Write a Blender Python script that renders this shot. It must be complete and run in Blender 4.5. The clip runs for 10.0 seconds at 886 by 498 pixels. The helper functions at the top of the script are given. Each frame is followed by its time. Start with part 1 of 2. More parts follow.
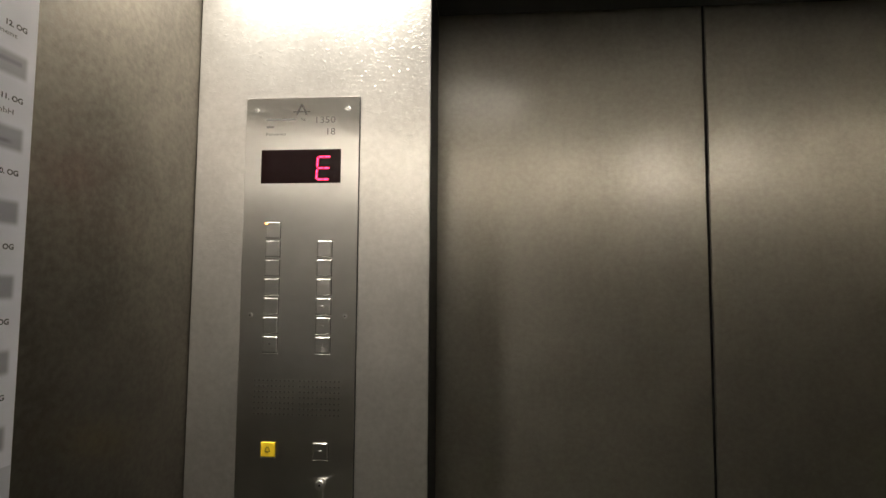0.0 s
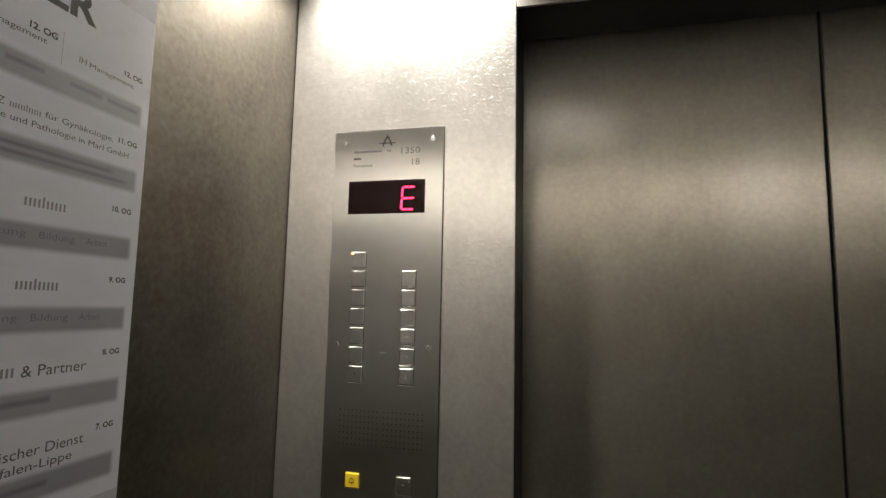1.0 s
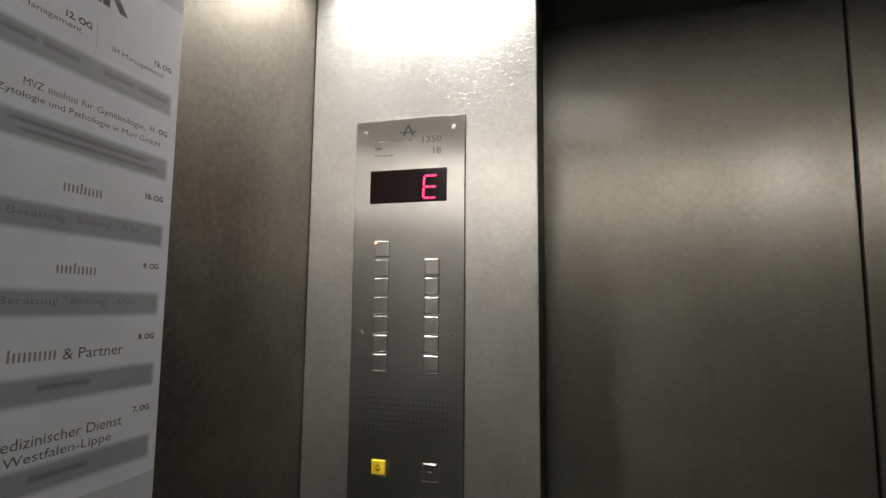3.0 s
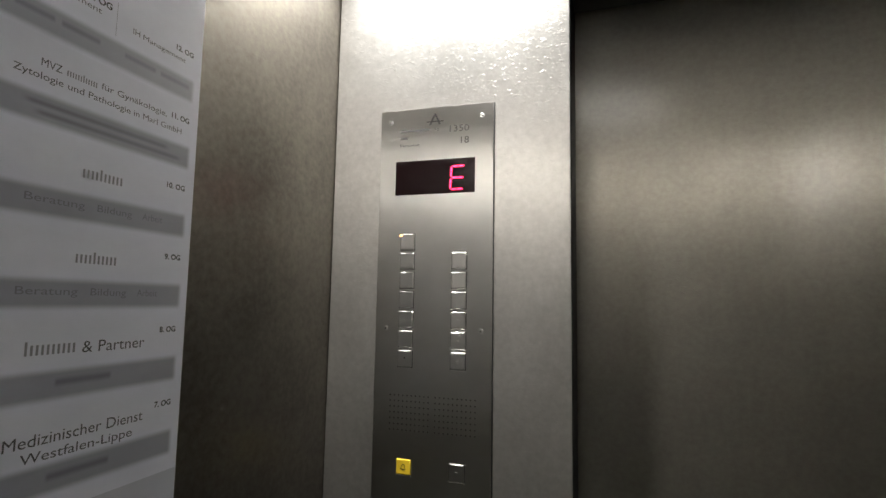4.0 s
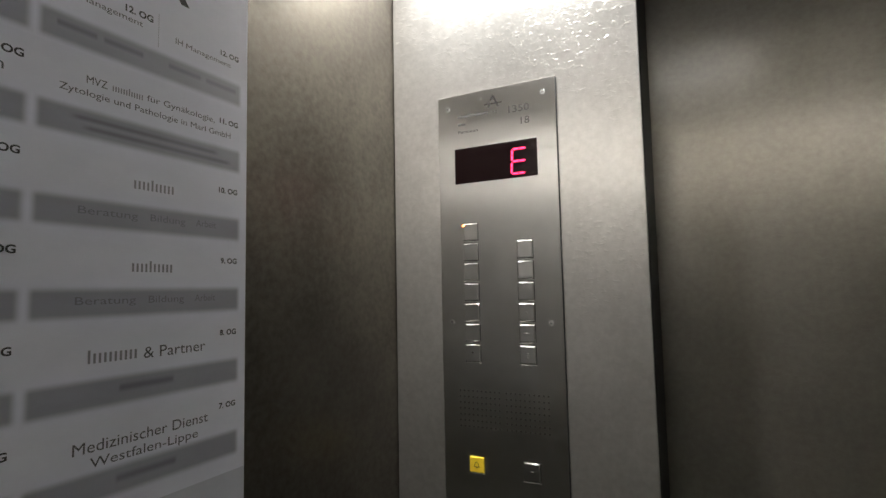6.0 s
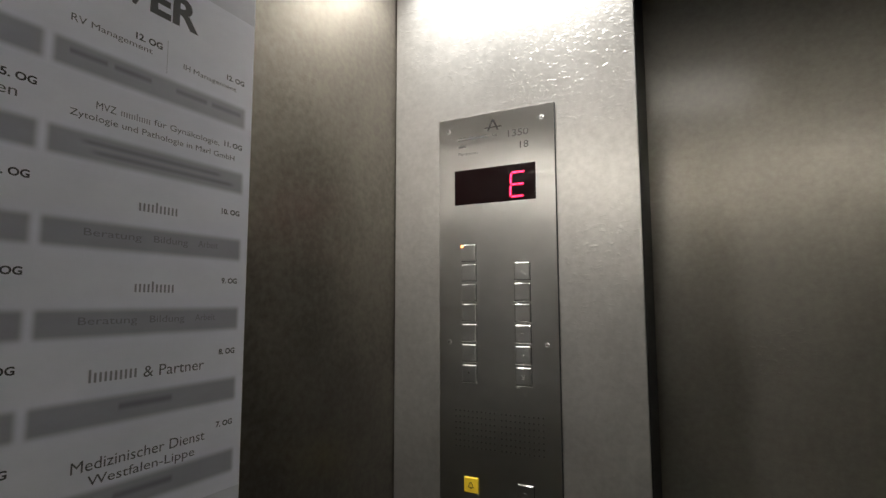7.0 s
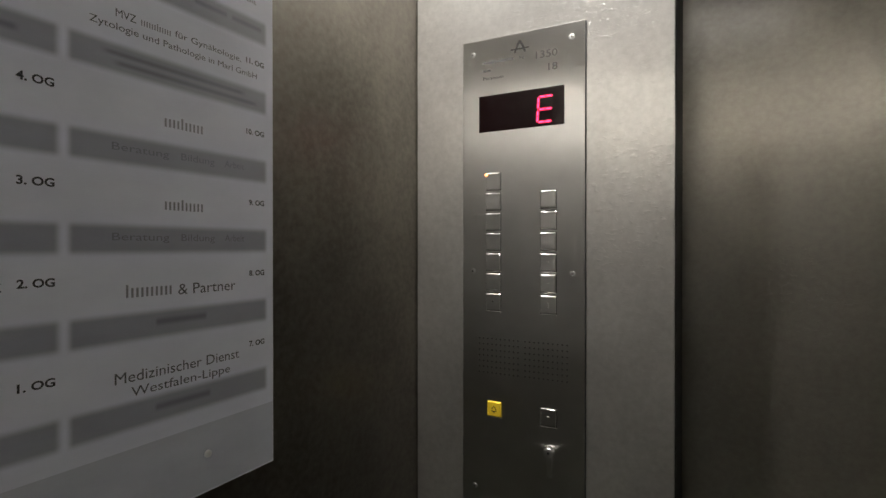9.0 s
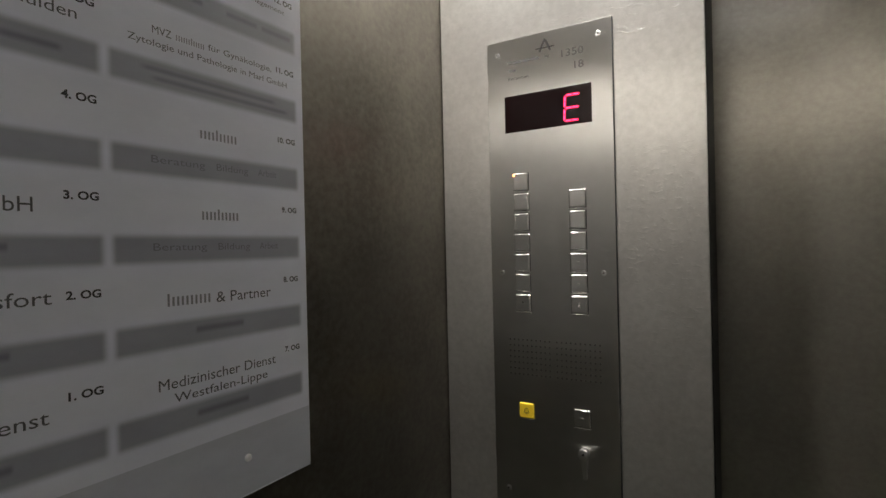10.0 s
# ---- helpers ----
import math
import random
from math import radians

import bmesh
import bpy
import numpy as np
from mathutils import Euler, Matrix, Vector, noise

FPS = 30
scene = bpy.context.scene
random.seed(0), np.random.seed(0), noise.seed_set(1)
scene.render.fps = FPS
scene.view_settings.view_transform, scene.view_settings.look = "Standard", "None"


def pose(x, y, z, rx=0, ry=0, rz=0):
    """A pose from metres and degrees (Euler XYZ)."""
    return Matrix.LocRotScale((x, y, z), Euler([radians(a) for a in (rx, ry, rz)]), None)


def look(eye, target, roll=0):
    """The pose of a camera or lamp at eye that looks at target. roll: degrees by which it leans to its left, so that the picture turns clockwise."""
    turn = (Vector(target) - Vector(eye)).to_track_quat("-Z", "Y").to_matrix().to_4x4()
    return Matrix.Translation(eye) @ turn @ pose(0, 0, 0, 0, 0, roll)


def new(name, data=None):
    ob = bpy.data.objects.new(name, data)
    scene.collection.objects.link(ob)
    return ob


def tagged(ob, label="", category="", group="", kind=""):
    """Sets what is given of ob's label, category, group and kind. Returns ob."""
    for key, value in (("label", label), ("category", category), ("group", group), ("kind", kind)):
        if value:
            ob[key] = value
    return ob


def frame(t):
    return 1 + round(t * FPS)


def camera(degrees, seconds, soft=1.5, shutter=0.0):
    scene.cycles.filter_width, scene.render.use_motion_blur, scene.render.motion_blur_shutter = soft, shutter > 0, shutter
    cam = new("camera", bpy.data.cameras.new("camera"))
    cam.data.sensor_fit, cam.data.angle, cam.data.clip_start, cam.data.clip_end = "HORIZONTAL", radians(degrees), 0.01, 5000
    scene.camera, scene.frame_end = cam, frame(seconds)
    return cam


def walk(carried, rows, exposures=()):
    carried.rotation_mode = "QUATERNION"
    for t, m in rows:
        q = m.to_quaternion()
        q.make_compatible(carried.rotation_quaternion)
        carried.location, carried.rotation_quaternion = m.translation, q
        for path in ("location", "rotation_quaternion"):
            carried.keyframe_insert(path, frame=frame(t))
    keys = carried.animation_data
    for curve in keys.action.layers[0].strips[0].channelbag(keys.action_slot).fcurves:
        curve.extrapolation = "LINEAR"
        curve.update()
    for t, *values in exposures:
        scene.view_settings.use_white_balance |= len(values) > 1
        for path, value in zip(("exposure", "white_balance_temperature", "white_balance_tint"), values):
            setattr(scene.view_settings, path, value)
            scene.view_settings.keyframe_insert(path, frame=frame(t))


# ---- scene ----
cam = camera(80.1, 10.0)
PATH = [
    (0, (0.004, 0.095, 1.452), (-0.174, 2.082, 1.592), 0.4),
    (0.5, (0.001, 0.113, 1.47), (-0.372, 2.068, 1.669), 0.8),
    (1, (-0.003, 0.118, 1.47), (-0.49, 2.046, 1.687), 1.2),
    (1.5, (-0.005, 0.114, 1.462), (-0.517, 2.035, 1.678), 1.1),
    (2, (-0.009, 0.108, 1.453), (-0.523, 2.029, 1.665), 0.7),
    (2.5, (-0.009, 0.099, 1.46), (-0.526, 2.02, 1.669), 0.5),
    (2.7, (-0.014, 0.102, 1.456), (-0.533, 2.022, 1.67), 0.5),
    (3.8, (-0.042, 0.14, 1.444), (-0.624, 2.043, 1.64), 1.0),
    (4, (-0.046, 0.142, 1.446), (-0.647, 2.039, 1.644), 1.0),
    (4.5, (-0.046, 0.151, 1.451), (-0.744, 2.015, 1.647), 0.2),
    (5, (-0.042, 0.155, 1.458), (-0.823, 1.986, 1.656), -0.4),
    (5.2, (-0.043, 0.157, 1.444), (-0.869, 1.968, 1.638), -1.1),
    (6.3, (-0.014, 0.202, 1.457), (-0.932, 1.972, 1.604), -0.9),
    (6.5, (-0.013, 0.195, 1.459), (-0.927, 1.966, 1.63), -0.4),
    (7, (-0.01, 0.186, 1.468), (-0.921, 1.956, 1.666), -0.1),
    (7.5, (-0.006, 0.183, 1.456), (-0.879, 1.971, 1.654), -0.2),
    (8, (-0.007, 0.181, 1.451), (-0.863, 1.978, 1.647), -0.1),
    (8.5, (-0.002, 0.169, 1.439), (-0.862, 1.973, 1.51), -0.2),
    (9, (-0.037, 0.186, 1.44), (-0.988, 1.946, 1.43), 0.0),
    (9.5, (-0.044, 0.18, 1.437), (-1.043, 1.913, 1.421), -0.2),
    (10, (-0.045, 0.181, 1.443), (-1.073, 1.897, 1.436), -1.3),
]
walk(cam, [(t, look(eye, target, roll)) for t, eye, target, roll in PATH], [
    (0.0, -0.03, 6900, 10), (1.0, -0.06, 6700, 10), (2.5, -0.12, 6450, 9), (5.0, -0.16, 6150, 10), (6.5, -0.34, 6250, 10), (8.5, -0.45, 6300, 10), (10.0, -0.46, 6350, 10)])

# ---- world and lamps ----
world = bpy.data.worlds.new("world")
scene.world = world
world.use_nodes = True
world.node_tree.nodes["Background"].inputs["Color"].default_value = (0.02, 0.02, 0.02, 1)
world.node_tree.nodes["Background"].inputs["Strength"].default_value = 0.0

# plan of the cabin
X0, X1 = -0.567, 1.459          # side walls
Y0, YF, YD = -0.36, 1.06, 1.20  # back wall, front returns, door leaves
JL, JR = -0.108, 1.000          # door opening
HEAD, CEIL = 2.035, 2.36        # door head, ceiling
GAP = 0.446                     # meeting line of the leaves
LAMP_COLOUR = (1.0, 0.95, 0.88)
# x, y, watts, aim on the wall beside it, opening in degrees
LAMPS = [
    (-0.335, 0.84, 134.0, (-0.335, YF, 1.90), 77),
    (-0.450, -0.18, 210.0, (-0.450, Y0, 2.00), 66),
    (0.270, -0.18, 7.0, (0.270, Y0, 2.00), 80),
    (0.520, -0.18, 16.0, (0.520, Y0, 2.00), 80),
    (0.835, -0.18, 150.0, (0.835, Y0, 2.05), 48),
    (1.225, -0.18, 45.0, (1.225, Y0, 2.00), 80),
]
for lx, ly, watts, aim, opening in LAMPS:
    data = bpy.data.lights.new("downlight_bulb", "SPOT")
    data.energy, data.color, data.shadow_soft_size = watts, LAMP_COLOUR, 0.032
    data.spot_size, data.spot_blend = radians(opening), 1.0
    new("downlight_bulb", data).matrix_world = look((lx, ly, CEIL - 0.028), aim)


# ---- materials ----
def material(name, colour, rough=0.5, metal=0.0, build=None, spec=0.5):
    mat = bpy.data.materials.new(name)
    mat.use_nodes = True
    nodes, links = mat.node_tree.nodes, mat.node_tree.links
    bsdf = nodes["Principled BSDF"]
    bsdf.inputs["Base Color"].default_value = (*colour, 1)
    bsdf.inputs["Roughness"].default_value = rough
    bsdf.inputs["Metallic"].default_value = metal
    bsdf.inputs["Specular IOR Level"].default_value = spec
    if build:
        build(nodes, links, bsdf)
    return mat


def coords(nodes, links, scale):
    tex = nodes.new("ShaderNodeTexCoord")
    mp = nodes.new("ShaderNodeMapping")
    mp.inputs["Scale"].default_value = scale
    links.new(tex.outputs["Object"], mp.inputs["Vector"])
    return mp.outputs["Vector"]


def noise_node(nodes, links, scale, detail=3.0, rough=0.5, distort=0.0):
    n = nodes.new("ShaderNodeTexNoise")
    n.inputs["Scale"].default_value = 1.0
    n.inputs["Detail"].default_value = detail
    n.inputs["Roughness"].default_value = rough
    n.inputs["Distortion"].default_value = distort
    links.new(coords(nodes, links, scale), n.inputs["Vector"])
    return n.outputs["Fac"]


def spread(nodes, links, value, a, b, lo, hi):
    m = nodes.new("ShaderNodeMapRange")
    m.inputs["From Min"].default_value, m.inputs["From Max"].default_value = a, b
    m.inputs["To Min"].default_value, m.inputs["To Max"].default_value = lo, hi
    links.new(value, m.inputs["Value"])
    return m.outputs["Result"]


def tone(nodes, links, value, dark, light, a=0.3, b=0.7):
    r = nodes.new("ShaderNodeValToRGB")
    r.color_ramp.elements[0].position, r.color_ramp.elements[1].position = a, b
    r.color_ramp.elements[0].color, r.color_ramp.elements[1].color = (*dark, 1), (*light, 1)
    links.new(value, r.inputs["Fac"])
    return r.outputs["Color"]


def bump(nodes, links, height, strength, distance, under=None):
    b = nodes.new("ShaderNodeBump")
    b.inputs["Strength"].default_value, b.inputs["Distance"].default_value = strength, distance
    links.new(height, b.inputs["Height"])
    if under is not None:
        links.new(under, b.inputs["Normal"])
    return b.outputs["Normal"]


def embossed(relief, rough_lo, rough_hi, dark, light, grain=0.6, sheen=0.5, sheen_relief=0.5, sheen_rough=0.17, flake=95):
    """Stainless sheet rolled with a leather grain: sparse lying flakes, cloudy handling marks, fine specks."""
    def build(nodes, links, bsdf):
        swell = nodes.new("ShaderNodeMapRange")
        swell.interpolation_type = "SMOOTHSTEP"
        swell.inputs["From Min"].default_value, swell.inputs["From Max"].default_value = 0.57, 0.71
        links.new(noise_node(nodes, links, (flake, flake, flake * 2.1), 1.5, 0.45, 0.7), swell.inputs["Value"])
        cloud = noise_node(nodes, links, (9, 9, 7), 6.0, 0.7)
        specks = noise_node(nodes, links, (85, 85, 95), 3.0, 0.6)
        fine = noise_node(nodes, links, (60, 60, 75), 3.0, 0.6)
        blend = nodes.new("ShaderNodeMix")
        blend.inputs[0].default_value = 0.45
        links.new(cloud, blend.inputs[2])
        links.new(specks, blend.inputs[3])
        bsdf.inputs["Anisotropic"].default_value = grain
        tangent = nodes.new("ShaderNodeTangent")
        tangent.direction_type, tangent.axis = "RADIAL", "Z"
        links.new(tangent.outputs["Tangent"], bsdf.inputs["Tangent"])
        links.new(tone(nodes, links, blend.outputs[0], dark, light, 0.38, 0.62), bsdf.inputs["Base Color"])
        links.new(spread(nodes, links, fine, 0.3, 0.7, rough_lo, rough_hi), bsdf.inputs["Roughness"])
        links.new(bump(nodes, links, swell.outputs["Result"], relief, 0.0009), bsdf.inputs["Normal"])
        # thin clear skin: its glints alone bring out the flakes
        bsdf.inputs["Coat Weight"].default_value = sheen
        bsdf.inputs["Coat Roughness"].default_value = sheen_rough
        bsdf.inputs["Coat IOR"].default_value = 1.8
        links.new(bump(nodes, links, swell.outputs["Result"], sheen_relief, 0.0009), bsdf.inputs["Coat Normal"])
    return build


def brushed(rough_lo, rough_hi, grain):
    def build(nodes, links, bsdf):
        smudge = noise_node(nodes, links, (12, 12, 16), 3.0, 0.55)
        links.new(tone(nodes, links, smudge, (0.67, 0.66, 0.64), (0.75, 0.74, 0.72)), bsdf.inputs["Base Color"])
        links.new(spread(nodes, links, smudge, 0.3, 0.7, rough_lo, rough_hi), bsdf.inputs["Roughness"])
        bsdf.inputs["Anisotropic"].default_value = grain
        tangent = nodes.new("ShaderNodeTangent")
        tangent.direction_type, tangent.axis = "RADIAL", "Z"
        links.new(tangent.outputs["Tangent"], bsdf.inputs["Tangent"])
    return build


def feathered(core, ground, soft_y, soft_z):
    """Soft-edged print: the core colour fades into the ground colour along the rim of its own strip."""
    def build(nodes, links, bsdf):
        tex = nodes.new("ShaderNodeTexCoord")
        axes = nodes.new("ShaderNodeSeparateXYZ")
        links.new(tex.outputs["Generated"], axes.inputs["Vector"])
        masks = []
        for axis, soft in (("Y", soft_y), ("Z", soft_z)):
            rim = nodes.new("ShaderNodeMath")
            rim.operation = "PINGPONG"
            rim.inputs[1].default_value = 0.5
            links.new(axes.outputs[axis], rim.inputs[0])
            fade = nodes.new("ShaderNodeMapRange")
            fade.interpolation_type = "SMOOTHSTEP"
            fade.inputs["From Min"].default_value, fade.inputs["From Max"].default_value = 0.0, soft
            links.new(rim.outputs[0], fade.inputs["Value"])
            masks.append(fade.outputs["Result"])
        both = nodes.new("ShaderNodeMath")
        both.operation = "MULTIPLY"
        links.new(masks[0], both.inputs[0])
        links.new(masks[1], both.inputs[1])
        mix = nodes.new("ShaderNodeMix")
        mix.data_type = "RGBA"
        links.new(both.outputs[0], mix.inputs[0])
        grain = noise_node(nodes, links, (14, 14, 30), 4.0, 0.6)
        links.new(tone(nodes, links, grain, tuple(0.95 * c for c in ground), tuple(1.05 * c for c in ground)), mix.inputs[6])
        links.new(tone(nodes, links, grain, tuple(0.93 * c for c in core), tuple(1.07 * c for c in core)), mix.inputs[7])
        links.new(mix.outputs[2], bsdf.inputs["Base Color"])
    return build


def printed(dark, light):
    def build(nodes, links, bsdf):
        n = noise_node(nodes, links, (14, 14, 30), 4.0, 0.6)
        links.new(tone(nodes, links, n, dark, light), bsdf.inputs["Base Color"])
        f = noise_node(nodes, links, (5, 5, 160), 2.0)
        links.new(spread(nodes, links, f, 0.3, 0.7, 0.36, 0.46), bsdf.inputs["Roughness"])
    return build


def speckled(dark, light, scale):
    def build(nodes, links, bsdf):
        n = noise_node(nodes, links, (scale, scale, scale), 4.0, 0.7)
        links.new(tone(nodes, links, n, dark, light), bsdf.inputs["Base Color"])
        links.new(bump(nodes, links, n, 0.2, 0.001), bsdf.inputs["Normal"])
    return build


def glowing(name, colour, strength):
    mat = bpy.data.materials.new(name)
    mat.use_nodes = True
    bsdf = mat.node_tree.nodes["Principled BSDF"]
    bsdf.inputs["Base Color"].default_value = (*colour, 1)
    bsdf.inputs["Emission Color"].default_value = (*colour, 1)
    bsdf.inputs["Emission Strength"].default_value = strength
    return mat


STEEL_FRONT = material("embossed_steel", (0.6, 0.59, 0.56), 0.4, 0.85, embossed(0.12, 0.34, 0.39, (0.54, 0.525, 0.495), (0.67, 0.652, 0.618), 0.8, 0.5, 0.35, 0.25))
# the leaves' dimmer light is put into a darker base of the same sheet
STEEL_DOOR_DIMMED = material("embossed_door_steel_dimmed", (0.6, 0.58, 0.55), 0.4, 0.9, embossed(0.04, 0.40, 0.44, (0.37, 0.345, 0.295), (0.46, 0.43, 0.37), 0.95, 0.9, 0.42, 0.18, 115))
# same sheet as the front return; the walls' shade is put into this darker base
STEEL_WALL_SHADED = material("embossed_wall_steel_shaded", (0.55, 0.53, 0.50), 0.4, 0.9, embossed(0.04, 0.34, 0.39, (0.10, 0.090, 0.073), (0.165, 0.149, 0.121), 0.3, 0.2, 0.3, 0.22))
STEEL_BRUSHED = material("brushed_steel", (0.58, 0.57, 0.55), 0.27, 1.0, brushed(0.28, 0.30, 1.0))
STEEL_BUTTON = material("button_steel", (0.55, 0.54, 0.52), 0.30, 1.0, brushed(0.28, 0.30, 0.7))
STEEL_BRIGHT = material("polished_steel", (0.74, 0.73, 0.71), 0.36, 1.0)
NICKEL = material("nickel_screw", (0.95, 0.95, 0.96), 0.4, 0.85)
STEEL_DARK = material("shadow_gap_steel", (0.05, 0.048, 0.045), 0.55, 1.0)
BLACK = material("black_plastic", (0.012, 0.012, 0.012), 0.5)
RUBBER = material("black_rubber", (0.02, 0.02, 0.02), 0.8)
WINDOW = material("tinted_display_window", (0.006, 0.003, 0.003), 0.12, 0.0, None, 0.12)
ENGRAVED = material("engraved_black", (0.03, 0.028, 0.027), 0.9, 0.0, None, 0.0)
PRINT_GREY = material("faded_print", (0.075, 0.072, 0.07), 0.9, 0.0, None, 0.0)
YELLOW = material("yellow_plastic", (0.85, 0.60, 0.03), 0.4)
BOARD = material("white_board", (0.78, 0.78, 0.80), 0.4, 0.0, printed((0.67, 0.69, 0.78), (0.73, 0.75, 0.84)))
BOARD_PALE = material("pale_grey_print", (0.5, 0.5, 0.52), 0.4, 0.0, printed((0.47, 0.49, 0.56), (0.53, 0.55, 0.62)))
BOARD_GREY = material("grey_print", (0.33, 0.33, 0.35), 0.4, 0.0, printed((0.30, 0.31, 0.36), (0.36, 0.37, 0.42)))
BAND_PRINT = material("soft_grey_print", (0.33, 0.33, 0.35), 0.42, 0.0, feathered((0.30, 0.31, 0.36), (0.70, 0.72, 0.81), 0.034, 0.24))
BLUR_PRINT = material("soft_text_print", (0.2, 0.2, 0.22), 0.45, 0.0, feathered((0.18, 0.185, 0.215), (0.30, 0.31, 0.36), 0.07, 0.5))
INK = material("black_ink", (0.03, 0.03, 0.035), 0.5)
INK_SOFT = material("dark_grey_ink", (0.09, 0.09, 0.10), 0.5)
INK_FAINT = material("faint_grey_ink", (0.175, 0.18, 0.205), 0.5)
INK_NAME = material("grey_name_ink", (0.24, 0.245, 0.275), 0.5)
ACRYLIC = material("acrylic_edge", (0.85, 0.85, 0.87), 0.2)
CEILING_PAINT = material("ceiling_paint", (0.14, 0.137, 0.13), 0.5, 0.0, speckled((0.125, 0.122, 0.117), (0.16, 0.156, 0.15), 40))
STEEL_BACK = material("dark_back_panel", (0.4, 0.39, 0.37), 0.5, 0.6, speckled((0.41, 0.40, 0.375), (0.49, 0.475, 0.45), 60))
WALL_PANEL = material("light_wall_panel", (0.6, 0.58, 0.54), 0.5, 0.5, speckled((0.66, 0.64, 0.60), (0.74, 0.72, 0.68), 60))
FLOOR_STONE = material("dark_floor", (0.06, 0.06, 0.06), 0.6, 0.0, speckled((0.13, 0.142, 0.106), (0.27, 0.29, 0.22), 90))
RED_LIGHT = glowing("red_segment_light", (1.0, 0.006, 0.07), 0.75)
RED_CORE = glowing("red_diode_light", (1.0, 0.05, 0.20), 3.4)
AMBER_LIGHT = glowing("amber_light", (1.0, 0.30, 0.08), 9.0)
FILL_GLOW = glowing("fill_glow", (1.0, 0.94, 0.85), 3.4)
BULB_LIGHT = glowing("bulb_light", (1.0, 0.92, 0.78), 2.5)


# ---- building helpers ----
def box(x0, x1, y0, y1, z0, z1, bevel=0.0, segments=2, bm=None):
    target = bm or bmesh.new()
    made = bmesh.ops.create_cube(target, size=1.0, matrix=Matrix.Translation(((x0 + x1) / 2, (y0 + y1) / 2, (z0 + z1) / 2)) @ Matrix.Diagonal((x1 - x0, y1 - y0, z1 - z0, 1)))
    if bevel:
        edges = list({e for v in made["verts"] for e in v.link_edges})
        bmesh.ops.bevel(target, geom=edges, offset=bevel, segments=segments, profile=0.6, affect="EDGES")
    return target


def disc(centre, axis, radius, depth, sides=28, bevel=0.0, top=None, bm=None):
    """A round piece: its back lies at centre and it stands out along axis by depth."""
    target = bm or bmesh.new()
    axis = Vector(axis).normalized()
    turn = axis.to_track_quat("Z", "Y").to_matrix().to_4x4()
    m = Matrix.Translation(Vector(centre) + axis * depth / 2) @ turn
    made = bmesh.ops.create_cone(target, cap_ends=True, segments=sides, radius1=radius, radius2=radius if top is None else top, depth=depth, matrix=m)
    if bevel:
        rim = [e for e in {e for v in made["verts"] for e in v.link_edges} if all((v.co - Vector(centre)).dot(axis) > depth * 0.6 for v in e.verts)]
        bmesh.ops.bevel(target, geom=rim, offset=bevel, segments=2, profile=0.6, affect="EDGES")
    return target


def ring(centre, axis, outer, inner, depth, sides=32):
    bm = bmesh.new()
    axis = Vector(axis).normalized()
    m = Matrix.Translation(centre) @ axis.to_track_quat("Z", "Y").to_matrix().to_4x4()
    rows = [(outer, 0), (outer, depth * 0.7), (outer - (outer - inner) * 0.25, depth), (inner, depth * 0.8), (inner, 0)]
    loops = [[bm.verts.new(m @ Vector((r * math.cos(2 * math.pi * k / sides), r * math.sin(2 * math.pi * k / sides), z))) for k in range(sides)] for r, z in rows]
    for a, b in zip(loops, loops[1:]):
        for k in range(sides):
            bm.faces.new((a[k], a[(k + 1) % sides], b[(k + 1) % sides], b[k]))
    return bm


def mesh_of(name, bm, mat, smooth=False):
    me = bpy.data.meshes.new(name)
    bmesh.ops.recalc_face_normals(bm, faces=bm.faces)
    bm.to_mesh(me)
    bm.free()
    me.materials.append(mat)
    if smooth:
        for p in me.polygons:
            p.use_smooth = True
    return me


def thing(name, bm, mat, label="", category="", group="", kind=""):
    return tagged(new(name, mesh_of(name, bm, mat)), label, category, group, kind)


def empty(name, at, label, category, group="", kind=""):
    ob = new(name)
    ob.location = at
    ob.empty_display_size = 0.05
    return tagged(ob, label, category, group, kind)


def part(name, bm, mat, parent, label="", smooth=False):
    return attach(new(name, mesh_of(name, bm, mat, smooth)), parent, label)


def attach(ob, parent, label=""):
    ob.parent = parent
    ob.matrix_parent_inverse = Matrix.Translation(-parent.location)  # the meshes hold world places
    return tagged(ob, label)


ON_FRONT = Matrix(((1, 0, 0, 0), (0, 0, -1, 0), (0, 1, 0, 0), (0, 0, 0, 1)))  # reads along x, faces the cabin
ON_LEFT = Matrix(((0, 0, 1, 0), (1, 0, 0, 0), (0, 1, 0, 0), (0, 0, 0, 1)))    # reads along y, faces the cabin


def lettering(name, words, start, width, height, lay, mat, parent, weight=0.0, label=""):
    """Words as a thin raised mesh; start is the lower left corner, width and height the size of the whole line."""
    curve = bpy.data.curves.new(name, "FONT")
    curve.body, curve.offset, curve.resolution_u = words, weight, 3
    source = new(name, curve)
    bpy.context.view_layer.update()
    me = bpy.data.meshes.new_from_object(source.evaluated_get(bpy.context.evaluated_depsgraph_get()))
    bpy.data.objects.remove(source)
    pts = [v.co.copy() for v in me.vertices]
    lo = Vector((min(p.x for p in pts), min(p.y for p in pts), 0))
    size = Vector((max(p.x for p in pts), max(p.y for p in pts), 0)) - lo
    m = Matrix.Translation(start) @ lay @ Matrix.Diagonal((width / size.x, height / size.y, 1, 1)) @ Matrix.Translation(-lo)
    me.transform(m)
    me.materials.clear()
    me.materials.append(mat)
    return attach(new(name, me), parent, label)


# ---- cabin shell ----
def wall(name, bm, mat, label):
    return thing(name, bm, mat, label, "wall", "", "structure")


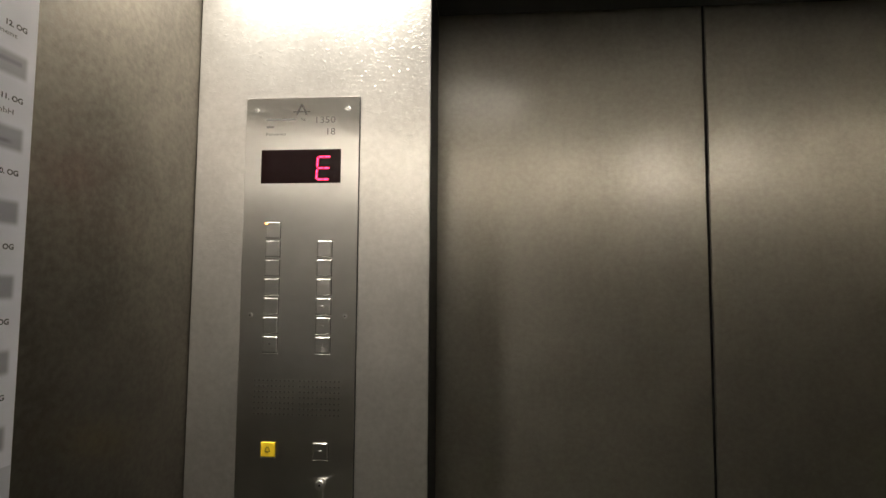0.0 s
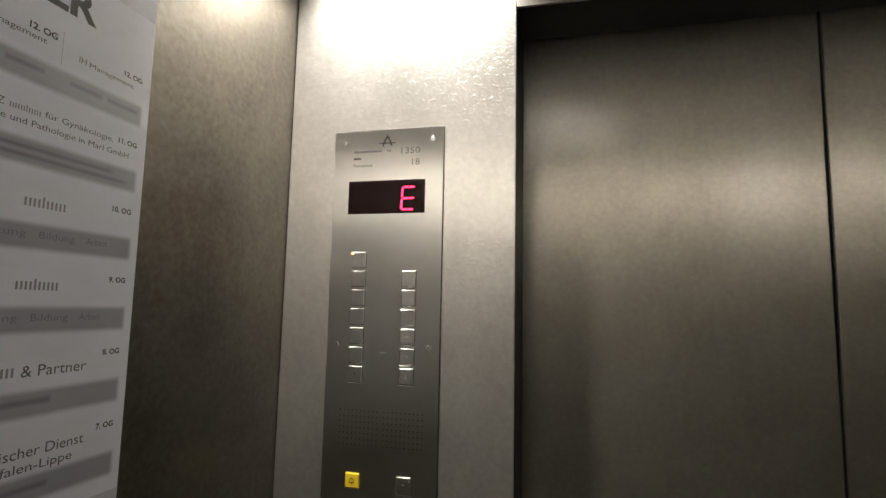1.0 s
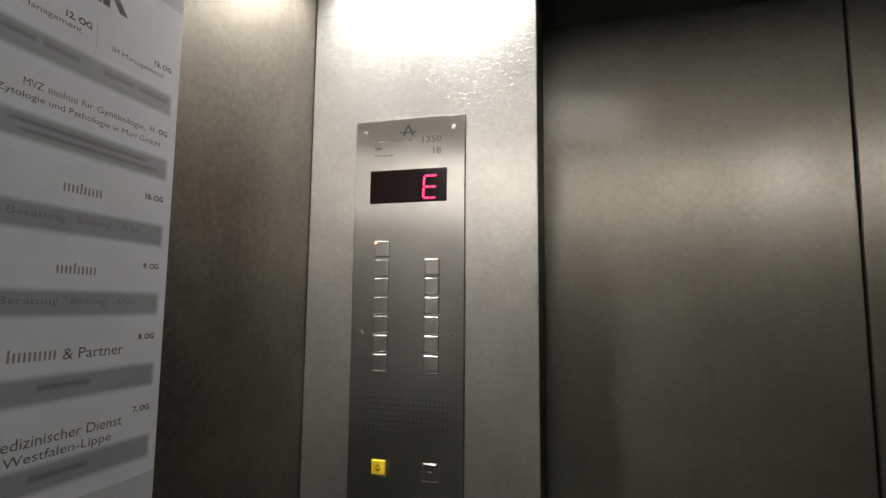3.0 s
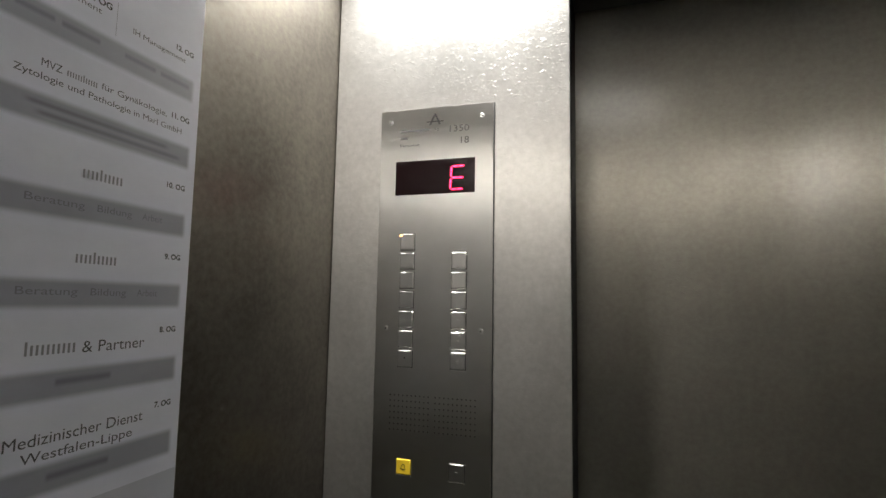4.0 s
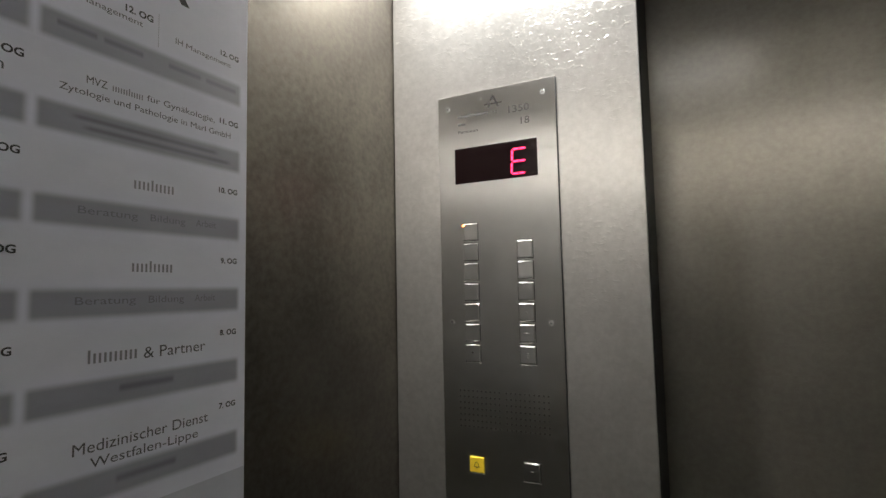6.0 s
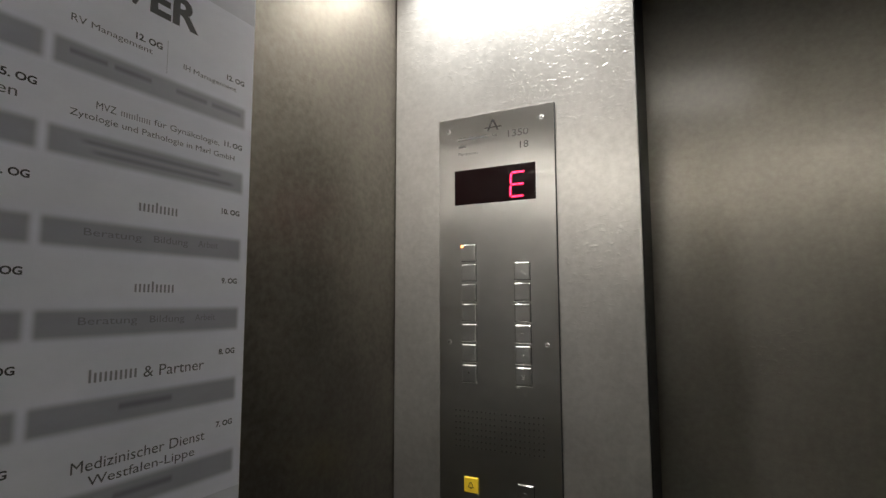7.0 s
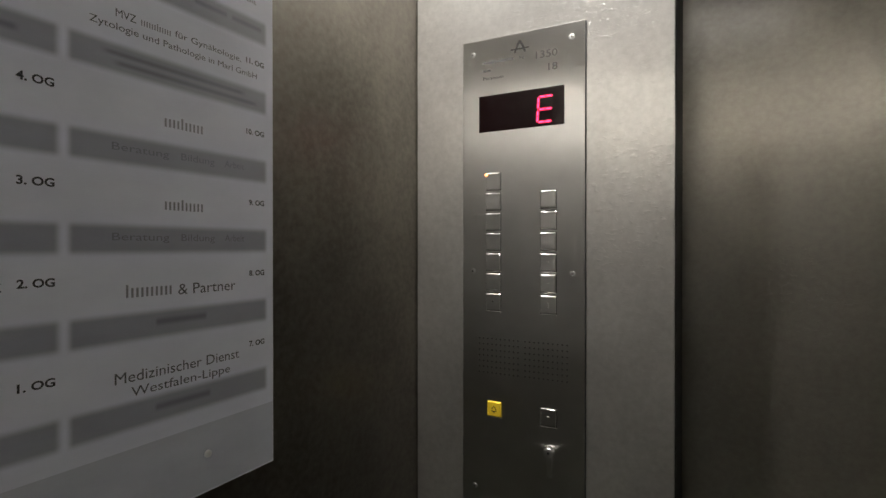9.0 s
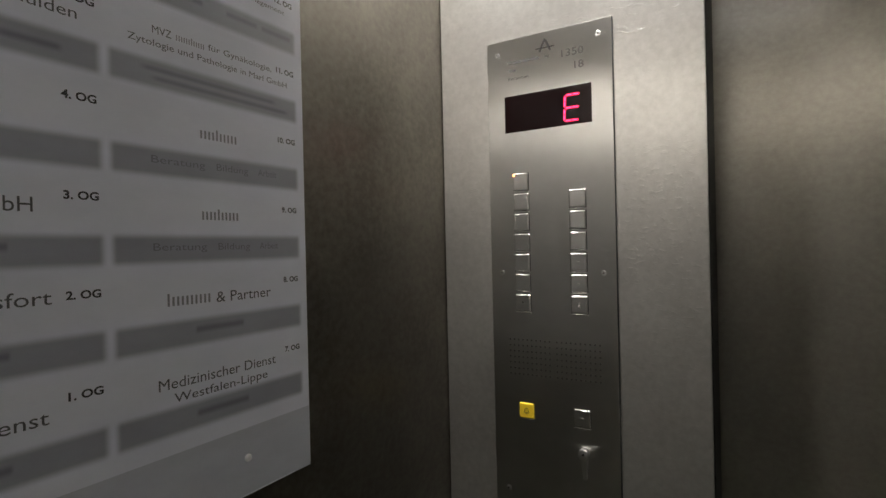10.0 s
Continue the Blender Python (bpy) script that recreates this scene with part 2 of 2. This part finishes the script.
T = 0.04
wall("wall_left", box(X0 - T, X0, Y0 - T, YF + T, 0, CEIL), STEEL_WALL_SHADED, "embossed stainless steel cabin side wall")
wall("wall_right", box(X1, X1 + T, Y0 - T, YF + T, 0, CEIL), STEEL_WALL_SHADED, "embossed stainless steel cabin side wall")
# unseen back wall: light and dark strips added to band the plate's reflections
wall("wall_back", box(X0, X1, Y0 - T, Y0, 0, 1.86), STEEL_BACK, "grey steel cabin back wall")
wall("wall_back_upper", box(X0, X1, Y0 - T, Y0, 1.86, 2.15), WALL_PANEL, "light grey strip of the unseen back wall, added for a bright reflection")
wall("wall_back_dark_strip", box(X0, X1, Y0 - T, Y0 - 0.004, 2.15, 2.225), STEEL_DARK, "dark strip of the unseen back wall, added for a dark reflection")
wall("wall_back_top", box(X0, X1, Y0 - T, Y0, 2.225, CEIL), WALL_PANEL, "light grey top strip of the unseen back wall, added for a bright reflection")
wall("wall_front_left", box(X0 + 0.0015, JL, YF, YD - 0.008, 0, CEIL, 0.0012, 2), STEEL_FRONT, "embossed stainless steel front return beside the doors")
wall("wall_front_right", box(JR, X1 - 0.0015, YF, YD - 0.008, 0, CEIL, 0.0012, 2), STEEL_FRONT, "embossed stainless steel front return beside the doors")
wall("wall_front_head", box(JL + 0.0005, JR - 0.0005, YF + 0.0005, YD - 0.008, HEAD, CEIL, 0.0012, 2), STEEL_FRONT, "embossed stainless steel panel over the doors")
wall("wall_shaft", box(X0 - T, X1 + T, YD + 0.06, YD + 0.09, -0.05, CEIL), STEEL_DARK, "dark shaft side behind the doors")
# black sheets added on the door reveals, standing in for the shade there
part("jamb_shade_sheet", box(JL - 0.001, JL + 0.0015, YF + 0.006, YD - 0.009, 0, HEAD - 0.002), BLACK, bpy.data.objects["wall_front_left"], "black sheet added for the shade of the door jamb")
part("jamb_shade_sheet", box(JR - 0.0015, JR + 0.001, YF + 0.006, YD - 0.009, 0, HEAD - 0.002), BLACK, bpy.data.objects["wall_front_right"], "black sheet added for the shade of the door jamb")
part("head_shade_sheet", box(JL + 0.002, JR - 0.002, YF + 0.006, YD - 0.009, HEAD - 0.0015, HEAD + 0.001), BLACK, bpy.data.objects["wall_front_head"], "black sheet added for the shade under the door head")
thing("floor", box(X0 - T, X1 + T, Y0 - T, YD + 0.06, -0.04, 0), FLOOR_STONE, "dark speckled cabin floor", "floor", "", "structure")
thing("ceiling", box(X0 - T, X1 + T, Y0 - T, YD + 0.09, CEIL, CEIL + 0.04), CEILING_PAINT, "dark grey painted cabin ceiling", "ceiling", "", "structure")


def door_leaf(x0, x1, edge_x, label):
    leaf = empty("lift_door", ((x0 + x1) / 2, YD, 0.006), label, "lift door", "sliding cabin doors")
    part("door_panel", box(x0, x1, YD, YD + 0.03, 0.006, HEAD + 0.06, 0.003, 3), STEEL_DOOR_DIMMED, leaf)
    part("rubber_edge", box(edge_x, edge_x + 0.0022, YD + 0.006, YD + 0.026, 0.006, HEAD + 0.06), RUBBER, leaf, "black rubber closing edge")
    return leaf


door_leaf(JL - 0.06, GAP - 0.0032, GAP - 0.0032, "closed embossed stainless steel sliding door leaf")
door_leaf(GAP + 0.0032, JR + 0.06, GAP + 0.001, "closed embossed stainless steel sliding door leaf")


def downlight(x, y):
    lamp = empty("downlight", (x, y, CEIL), "small round recessed ceiling downlight, lit warm white", "downlight", "ceiling downlights")
    part("trim_ring", ring((x, y, CEIL), (0, 0, -1), 0.048, 0.036, 0.026), STEEL_BRIGHT, lamp, "", True)
    part("bulb", disc((x, y, CEIL), (0, 0, -1), 0.033, 0.003), BULB_LIGHT, lamp, "glowing lamp face")
    return lamp


for lx, ly, *_ in LAMPS:
    downlight(lx, ly)

# unseen light, added to brighten the board and the plate's top reflection
LX, LY, LZ = -0.03, -0.12, CEIL - 0.05
fill_light = empty("fill_light", (LX, LY, CEIL), "round glowing fill light with a steel rim, added unseen under the ceiling", "ceiling light")
part("housing", disc((LX, LY, CEIL), (0, 0, -1), 0.212, 0.046, 48), STEEL_BRIGHT, fill_light, "", True)
part("rim", ring((LX, LY, LZ + 0.004), (0, 0, -1), 0.212, 0.200, 0.010), STEEL_BRIGHT, fill_light, "", True)
part("diffuser", disc((LX, LY, LZ + 0.004), (0, 0, -1), 0.200, 0.006, 48), FILL_GLOW, fill_light, "glowing white diffuser")

# ---- control panel ----
PX0, PX1, PZ0, PZ1 = -0.465, -0.243, 0.86, 1.811
PF = YF - 0.004  # face of the plate
panel = empty("control_panel", ((PX0 + PX1) / 2, YF, PZ0), "tall brushed stainless steel lift control panel with two button columns", "control panel")
part("faceplate", box(PX0, PX1, PF, YF - 0.0002, PZ0, PZ1, 0.0008, 2), STEEL_BRUSHED, panel)

# solid black strip standing in for the shadow line at the plate's right edge
part("shadow_gap", box(PX1, PX1 + 0.0014, PF + 0.0008, YF - 0.0002, PZ0, PZ1 - 0.001), BLACK, panel, "black strip for the shadow line along the plate")


def screw(x, z, parent):
    head = part("screw", disc((x, PF, z), (0, -1, 0), 0.0046, 0.0012, 20, 0.0005), STEEL_BRIGHT, parent, "small polished security screw")
    part("socket", disc((x, PF - 0.0011, z), (0, -1, 0), 0.0017, 0.0004, 8), BLACK, head)


for sx, sz in ((-0.4455, 1.787), (-0.2645, 1.787), (-0.445, 1.395), (-0.2635, 1.3945), (-0.441, 1.005), (-0.262, 1.005)):
    screw(sx, sz, panel)

# display with its lit letter
display = part("display", box(-0.4325, -0.277, PF - 0.0012, PF + 0.002, 1.6445, 1.7095, 0.0004, 1), WINDOW, panel, "black tinted display window")
EX0, EX1, EZ0, EZ1 = -0.3255, -0.2985, 1.6495, 1.6965
EM, S = (EZ0 + EZ1) / 2, 0.0040


def lean(z):
    return 0.05 * (z - EZ0)


def segment(x0, x1, z0, z1, front_y):
    """One light bar with pointed ends."""
    bm = bmesh.new()
    if x1 - x0 > z1 - z0:
        h = (z1 - z0) / 2
        pts = [(x0, z0 + h), (x0 + h, z0), (x1 - h, z0), (x1, z0 + h), (x1 - h, z1), (x0 + h, z1)]
    else:
        h = (x1 - x0) / 2
        pts = [(x0 + h, z0), (x1, z0 + h), (x1, z1 - h), (x0 + h, z1), (x0, z1 - h), (x0, z0 + h)]
    front = [bm.verts.new((x + lean(z), PF - front_y, z)) for x, z in pts]
    back = [bm.verts.new((x + lean(z), PF - 0.0010, z)) for x, z in pts]
    bm.faces.new(front)
    bm.faces.new(back[::-1])
    for k in range(6):
        bm.faces.new((front[k], front[(k + 1) % 6], back[(k + 1) % 6], back[k]))
    return bm


def diodes(x0, x1, z0, z1, parent):
    """Two bright dashes along the middle of a light bar."""
    for a, b in ((0.08, 0.46), (0.54, 0.92)):
        if x1 - x0 > z1 - z0:
            m = (z0 + z1) / 2
            bm = segment(x0 + (x1 - x0) * a, x0 + (x1 - x0) * b, m - 0.0008, m + 0.0008, 0.0021)
        else:
            m = (x0 + x1) / 2
            bm = segment(m - 0.0008, m + 0.0008, z0 + (z1 - z0) * a, z0 + (z1 - z0) * b, 0.0021)
        part("diode", bm, RED_CORE, parent, "bright pink diode dash")


for seg in [(EX0 + S * 0.6, EX1, EZ1 - S, EZ1), (EX0 + S * 0.6, EX1, EM - S / 2, EM + S / 2), (EX0 + S * 0.6, EX1, EZ0, EZ0 + S),
            (EX0, EX0 + S, EM + 0.001, EZ1 - S * 0.55), (EX0, EX0 + S, EZ0 + S * 0.55, EM - 0.001)]:
    part("segment", segment(*seg, 0.0018), RED_LIGHT, display, "glowing red display segment")
    diodes(*seg, display)

# maker's sign as a plain arch, load plate text
arch = bmesh.new()
AX, AZ = -0.3555, 1.7995
steps = [k / 8 for k in range(9)]
side = [(u ** 0.75, u) for u in steps]
outer = [(-0.0112 * w, 0.0225 * u) for w, u in side[::-1]] + [(0.0112 * w, 0.0225 * u) for w, u in side[1:]]
inner = [(-0.0076 * w, 0.0065 + 0.0160 * u) for w, u in side[::-1]] + [(0.0076 * w, 0.0065 + 0.0160 * u) for w, u in side[1:]]
ov = [arch.verts.new((AX + x, PF - 0.0004, AZ - z)) for x, z in outer]
iv = [arch.verts.new((AX + x, PF - 0.0004, AZ - z)) for x, z in inner]
for k in range(len(outer) - 1):
    arch.faces.new((ov[k], ov[k + 1], iv[k + 1], iv[k]))
box(AX - 0.0168, AX + 0.0168, PF - 0.0005, PF - 0.0001, AZ - 0.0172, AZ - 0.0152, 0, 2, arch)
part("emblem", arch, ENGRAVED, panel, "small dark engraved arch emblem")
lettering("load_number", "1350", (-0.3265, PF - 0.0004, 1.7605), 0.0375, 0.0125, ON_FRONT, PRINT_GREY, panel)
lettering("person_number", "18", (-0.3045, PF - 0.0004, 1.7375), 0.0155, 0.0125, ON_FRONT, PRINT_GREY, panel)
lettering("load_unit", "kg", (-0.3560, PF - 0.0004, 1.7650), 0.0085, 0.0062, ON_FRONT, PRINT_GREY, panel)
lettering("person_word", "Personen", (-0.4245, PF - 0.0004, 1.7375), 0.0385, 0.0058, ON_FRONT, PRINT_GREY, panel)
part("caption_bar", box(-0.4245, -0.3665, PF - 0.0004, PF - 0.0001, 1.7665, 1.7700), PRINT_GREY, panel)
part("caption_bar", box(-0.4245, -0.4095, PF - 0.0004, PF - 0.0001, 1.7525, 1.7562), PRINT_GREY, panel)


def button(x0, x1, z0, z1, mat, name, label, parent):
    # dark slab behind the cap, painted shade for the gap round it
    part("button_gap_shade", box(x0 - 0.0008, x1 + 0.0009, PF - 0.0004, PF + 0.001, z0 - 0.0009, z1 + 0.0006, 0.0002, 1), STEEL_DARK, parent)
    part("button_lip", box(x0 - 0.0008, x1 + 0.0008, PF - 0.0020, PF + 0.001, z0 - 0.0036, z0 - 0.0010, 0.0009, 2), STEEL_BUTTON, parent)
    cap = box(x0, x1, PF - 0.0034, PF, z0, z1)
    upright = [e for e in cap.edges if abs(e.verts[0].co.y - e.verts[1].co.y) > 0.001]
    bmesh.ops.bevel(cap, geom=upright, offset=0.0016, segments=2, profile=0.5, affect="EDGES")
    rim = [e for e in cap.edges if all(v.co.y < PF - 0.003 for v in e.verts)]
    bmesh.ops.bevel(cap, geom=rim, offset=0.0021, segments=3, profile=0.5, affect="EDGES")
    return part(name, cap, mat, parent, label)


BW, BH, PITCH = 0.0275, 0.0300, 0.03575
for n in range(7):
    x, top = -0.4185, 1.5705 - n * PITCH
    b = button(x, x + BW, top - BH, top, STEEL_BUTTON, "floor_button", "square steel floor button", panel)
    if n == 0:
        part("call_light", disc((x + 0.0015, PF - 0.0034, top - 0.003), (0, -1, 0), 0.0022, 0.0008, 14), AMBER_LIGHT, b, "small lit amber call light")
    if n == 6:
        part("raised_mark", disc((x + BW / 2, PF - 0.0032, top - BH * 0.45), (0, -1, 0), 0.0016, 0.0012, 12, 0.0005), STEEL_DARK, b)
for n in range(6):
    x, top = -0.3180, 1.5350 - n * PITCH
    b = button(x, x + BW, top - BH, top, STEEL_BUTTON, "floor_button", "square steel floor button", panel)
    c = x + BW / 2
    if n in (3, 4):
        part("raised_mark", box(c - 0.0022, c + 0.0022, PF - 0.0046, PF - 0.003, top - 0.0165, top - 0.0140, 0.0006), STEEL_BRIGHT, b)
    if n == 5:
        for k in range(3):
            part("raised_mark", box(c - 0.0018, c + 0.0018, PF - 0.0046, PF - 0.003, top - 0.0140 - 0.0035 * k, top - 0.0120 - 0.0035 * k, 0.0005), STEEL_BRIGHT, b)

alarm = button(-0.4160, -0.3890, 1.1370, 1.1635, YELLOW, "alarm_button", "square yellow plastic alarm button", panel)
bell = bmesh.new()
BX, BZ = -0.4025, 1.1470
line = [(-0.0052, 0), (-0.0038, 0.0018), (-0.0030, 0.0058), (0, 0.0085), (0.0030, 0.0058), (0.0038, 0.0018), (0.0052, 0)]
for (xa, za), (xb, zb) in zip(line, line[1:] + line[:1]):
    d = Vector((xb - xa, 0, zb - za)).normalized()
    s = Vector((-d.z, 0, d.x)) * 0.00055
    a, b = Vector((BX + xa, PF - 0.0037, BZ + za)), Vector((BX + xb, PF - 0.0037, BZ + zb))
    bell.faces.new([bell.verts.new(p) for p in (a + s, b + s, b - s, a - s)])
box(BX - 0.0014, BX + 0.0014, PF - 0.0038, PF - 0.0034, BZ - 0.0022, BZ - 0.0008, 0, 2, bell)
part("bell_sign", bell, ENGRAVED, alarm, "dark outlined bell")
opener = button(-0.3175, -0.2900, 1.1350, 1.1650, STEEL_BUTTON, "door_button", "square steel door button", panel)
part("raised_mark", box(-0.3062, -0.3012, PF - 0.0046, PF - 0.003, 1.1500, 1.1520, 0.0005), STEEL_BRIGHT, opener)

# speaker perforation: two fields of small holes
for gx in (-0.4320, -0.3455):
    holes = bmesh.new()
    for r in range(7):
        for c in range(10):
            disc((gx + 0.0735 * c / 9, PF + 0.0001, 1.2750 - 0.0102 * r), (0, -1, 0), 0.0013, 0.0003, 8, 0, None, holes)
    tagged(part("speaker_holes", holes, BLACK, panel, "field of small punched speaker holes"), kind="stuff")

# key switch with its hanging cover flap
lock = part("key_switch", disc((-0.3010, PF, 1.0930), (0, -1, 0), 0.0085, 0.0110, 32, 0.0015), STEEL_BRIGHT, panel, "small steel key switch with a hanging flap", True)
part("keyhole", disc((-0.3010, PF - 0.0110, 1.0930), (0, -1, 0), 0.0022, 0.0004, 12), BLACK, lock)
flap = bmesh.new()
rows = [(1.0850, 0.0062, 0.0075), (1.0700, 0.0052, 0.0060), (1.0520, 0.0042, 0.0035), (1.0490, 0.0030, 0.0025)]
rings = [[flap.verts.new((-0.3010 + sx * w, PF - y, z)) for sx, y in ((-1, 0.0006), (1, 0.0006), (0.8, d), (-0.8, d))] for z, w, d in rows]
for a, b in zip(rings, rings[1:]):
    for k in range(4):
        flap.faces.new((a[k], a[(k + 1) % 4], b[(k + 1) % 4], b[k]))
flap.faces.new(rings[0])
flap.faces.new(rings[-1])
part("flap", flap, STEEL_BRIGHT, lock)

# ---- tenant board on the left wall ----
SX, SY0, SY1, SZ0, SZ1 = -0.557, 0.185, 0.6835, 1.161, 1.922
SB = X0 + 0.0065
board = empty("tenant_board", (X0, (SY0 + SY1) / 2, SZ0), "white and grey tenant directory board screwed to the steel wall", "sign board")
part("plate", box(X0 + 0.0004, SX, SY0, SY1, SZ0, SZ1, 0.0006, 2), BOARD, board)


def edge_strip(y0, y1, z0, z1, along):
    """A clear edge cut at a slant, so that it turns to the room and away from the plate."""
    bm = bmesh.new()
    back, face = X0 + 0.0006, SX - 0.0002
    if along == "z":
        section = [(back, y0), (face, y0), (back + 0.004, y1), (back, y1)]
        ends = [[bm.verts.new((x, y, z)) for x, y in section] for z in (z0, z1)]
    else:
        section = [(back, z1), (face, z1), (back + 0.004, z0), (back, z0)]
        ends = [[bm.verts.new((x, y, z)) for x, z in section] for y in (y0, y1)]
    bm.faces.new(ends[0])
    bm.faces.new(ends[1][::-1])
    for k in range(4):
        bm.faces.new((ends[0][k], ends[0][(k + 1) % 4], ends[1][(k + 1) % 4], ends[1][k]))
    return bm


part("front_edge", edge_strip(SY1, SY1 + 0.0022, SZ0, SZ1, "z"), ACRYLIC, board, "clear bright acrylic edge")
part("lower_edge", edge_strip(SY0, SY1, SZ0 - 0.0022, SZ0, "y"), ACRYLIC, board, "clear bright acrylic edge")


def band(y0, y1, z0, z1, mat, name="band", lift=0.00012):
    return part(name, box(SX - 0.0002, SX + lift, y0, y1, z0, z1), mat, board)


band(SY0 + 0.002, SY1 - 0.001, 1.844, SZ1 - 0.002, BOARD_PALE, "top_band")
band(SY0 + 0.002, SY1 - 0.001, SZ0 + 0.002, 1.239, BOARD_PALE, "bottom_band")


def words(text, y0, y1, z, height, mat=INK_SOFT, weight=0.0):
    lettering("lettering", text, (SX + 0.0003, y0, z - height / 2), y1 - y0, height, ON_LEFT, mat, board, weight)


def blocks(y0, y1, z, height, count, mat=INK_NAME, tall=()):
    """A name as plain upright bars, two thin ones to a letter."""
    step = (y1 - y0) / count
    for k in range(count):
        up = height * (1.35 if k in tall else 1.0)
        for a, b, h in ((0.12, 0.34, up), (0.62, 0.84, height)):
            part("name_bar", box(SX, SX + 0.0003, y0 + step * (k + a), y0 + step * (k + b), z - height / 2, z - height / 2 + h), mat, board)


def blur(y0, y1, z, height=0.0062):
    part("text_bar", box(SX + 0.0001, SX + 0.0002, y0 - 0.002, y1 + 0.002, z - height, z + height), BLUR_PRINT, board)


ROW = 0.0874
for k in range(6):
    z = 1.7565 - k * ROW
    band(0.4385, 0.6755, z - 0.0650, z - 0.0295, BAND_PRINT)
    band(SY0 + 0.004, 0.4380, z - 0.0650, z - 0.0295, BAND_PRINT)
    words(("12. OG", "11. OG", "10. OG", "9. OG", "8. OG", "7. OG")[k], 0.6405 if k < 3 else 0.6445, 0.6685, z, 0.0070, INK, 0.03)
    words(("6. OG", "5. OG", "4. OG", "3. OG", "2. OG", "1. OG")[k], 0.4025, 0.4310, z + 0.0015, 0.0078, INK, 0.03)
words("12. OG", 0.5200, 0.5510, 1.7570, 0.0078, INK, 0.03)
words("WER", 0.4720, 0.5960, 1.8095, 0.0370, INK, 0.035)
words("Management", 0.4745, 0.5395, 1.7455, 0.0085)
words("RV", 0.4555, 0.4700, 1.7465, 0.0075)
words("Management", 0.5920, 0.6560, 1.7435, 0.0078)
words("IH", 0.5785, 0.5875, 1.7450, 0.0070)
part("divider", box(SX - 0.0002, SX + 0.0001, 0.5574, 0.5580, 1.7285, 1.7670), BOARD_GREY, board)
z = 1.7565 - ROW
words("MVZ", 0.4840, 0.5040, z - 0.003, 0.0078)
blocks(0.5085, 0.5420, z - 0.0038, 0.0055, 6, INK_NAME, (3,))
words("für Gynäkologie,", 0.5460, 0.6330, z - 0.003, 0.0090)
words("Zytologie und Pathologie in Marl GmbH", 0.4600, 0.6570, z - 0.0175, 0.0090)
for k in (2, 3):
    z = 1.7565 - k * ROW
    blocks(0.5330, 0.5810, z - 0.0115, 0.0088, 5, INK_NAME, (2,))
    words("Beratung", 0.4800, 0.5390, z - 0.0460, 0.0098, INK_FAINT)
    words("Bildung", 0.5530, 0.5950, z - 0.0460, 0.0098, INK_FAINT)
    words("Arbeit", 0.6090, 0.6370, z - 0.0445, 0.0078, INK_FAINT)
z = 1.7565 - 4 * ROW
blocks(0.4920, 0.5430, z - 0.0130, 0.0095, 5, INK_NAME, (0,))
words("& Partner", 0.5490, 0.6240, z - 0.0130, 0.0118)
blur(0.5240, 0.5840, z - 0.0450)
z = 1.7565 - 5 * ROW
words("Medizinischer Dienst", 0.4820, 0.6290, z - 0.0085, 0.0110)
words("Westfalen-Lippe", 0.4980, 0.6160, z - 0.0255, 0.0125)
blur(0.5230, 0.5890, z - 0.0460)
for y0, y1 in ((0.457, 0.492), (0.500, 0.540), (0.571, 0.612), (0.620, 0.664)):
    blur(y0, y1, 1.7125, 0.0050)
blur(0.470, 0.640, 1.6265, 0.0042)
blur(0.480, 0.660, 1.6175, 0.0042)
# left column, as far as it comes into view
words("schulden", 0.3550, 0.4165, 1.6560, 0.0100)
blur(0.300, 0.405, 1.6220, 0.0055)
words("GmbH", 0.3320, 0.3800, 1.4860, 0.0125)
blur(0.320, 0.362, 1.4510)
words("sfort", 0.3520, 0.3920, 1.4080, 0.0120)
blur(0.310, 0.362, 1.3640)
words("Dienst", 0.3330, 0.3880, 1.3080, 0.0120)
blur(0.310, 0.362, 1.2740)

for sz in (1.2045, 1.888):
    for sy in (0.5850, 0.2780):
        part("board_screw", disc((SX, sy, sz), (1, 0, 0), 0.0044, 0.0030, 24, 0.0022), NICKEL, board, "small domed steel screw", True)
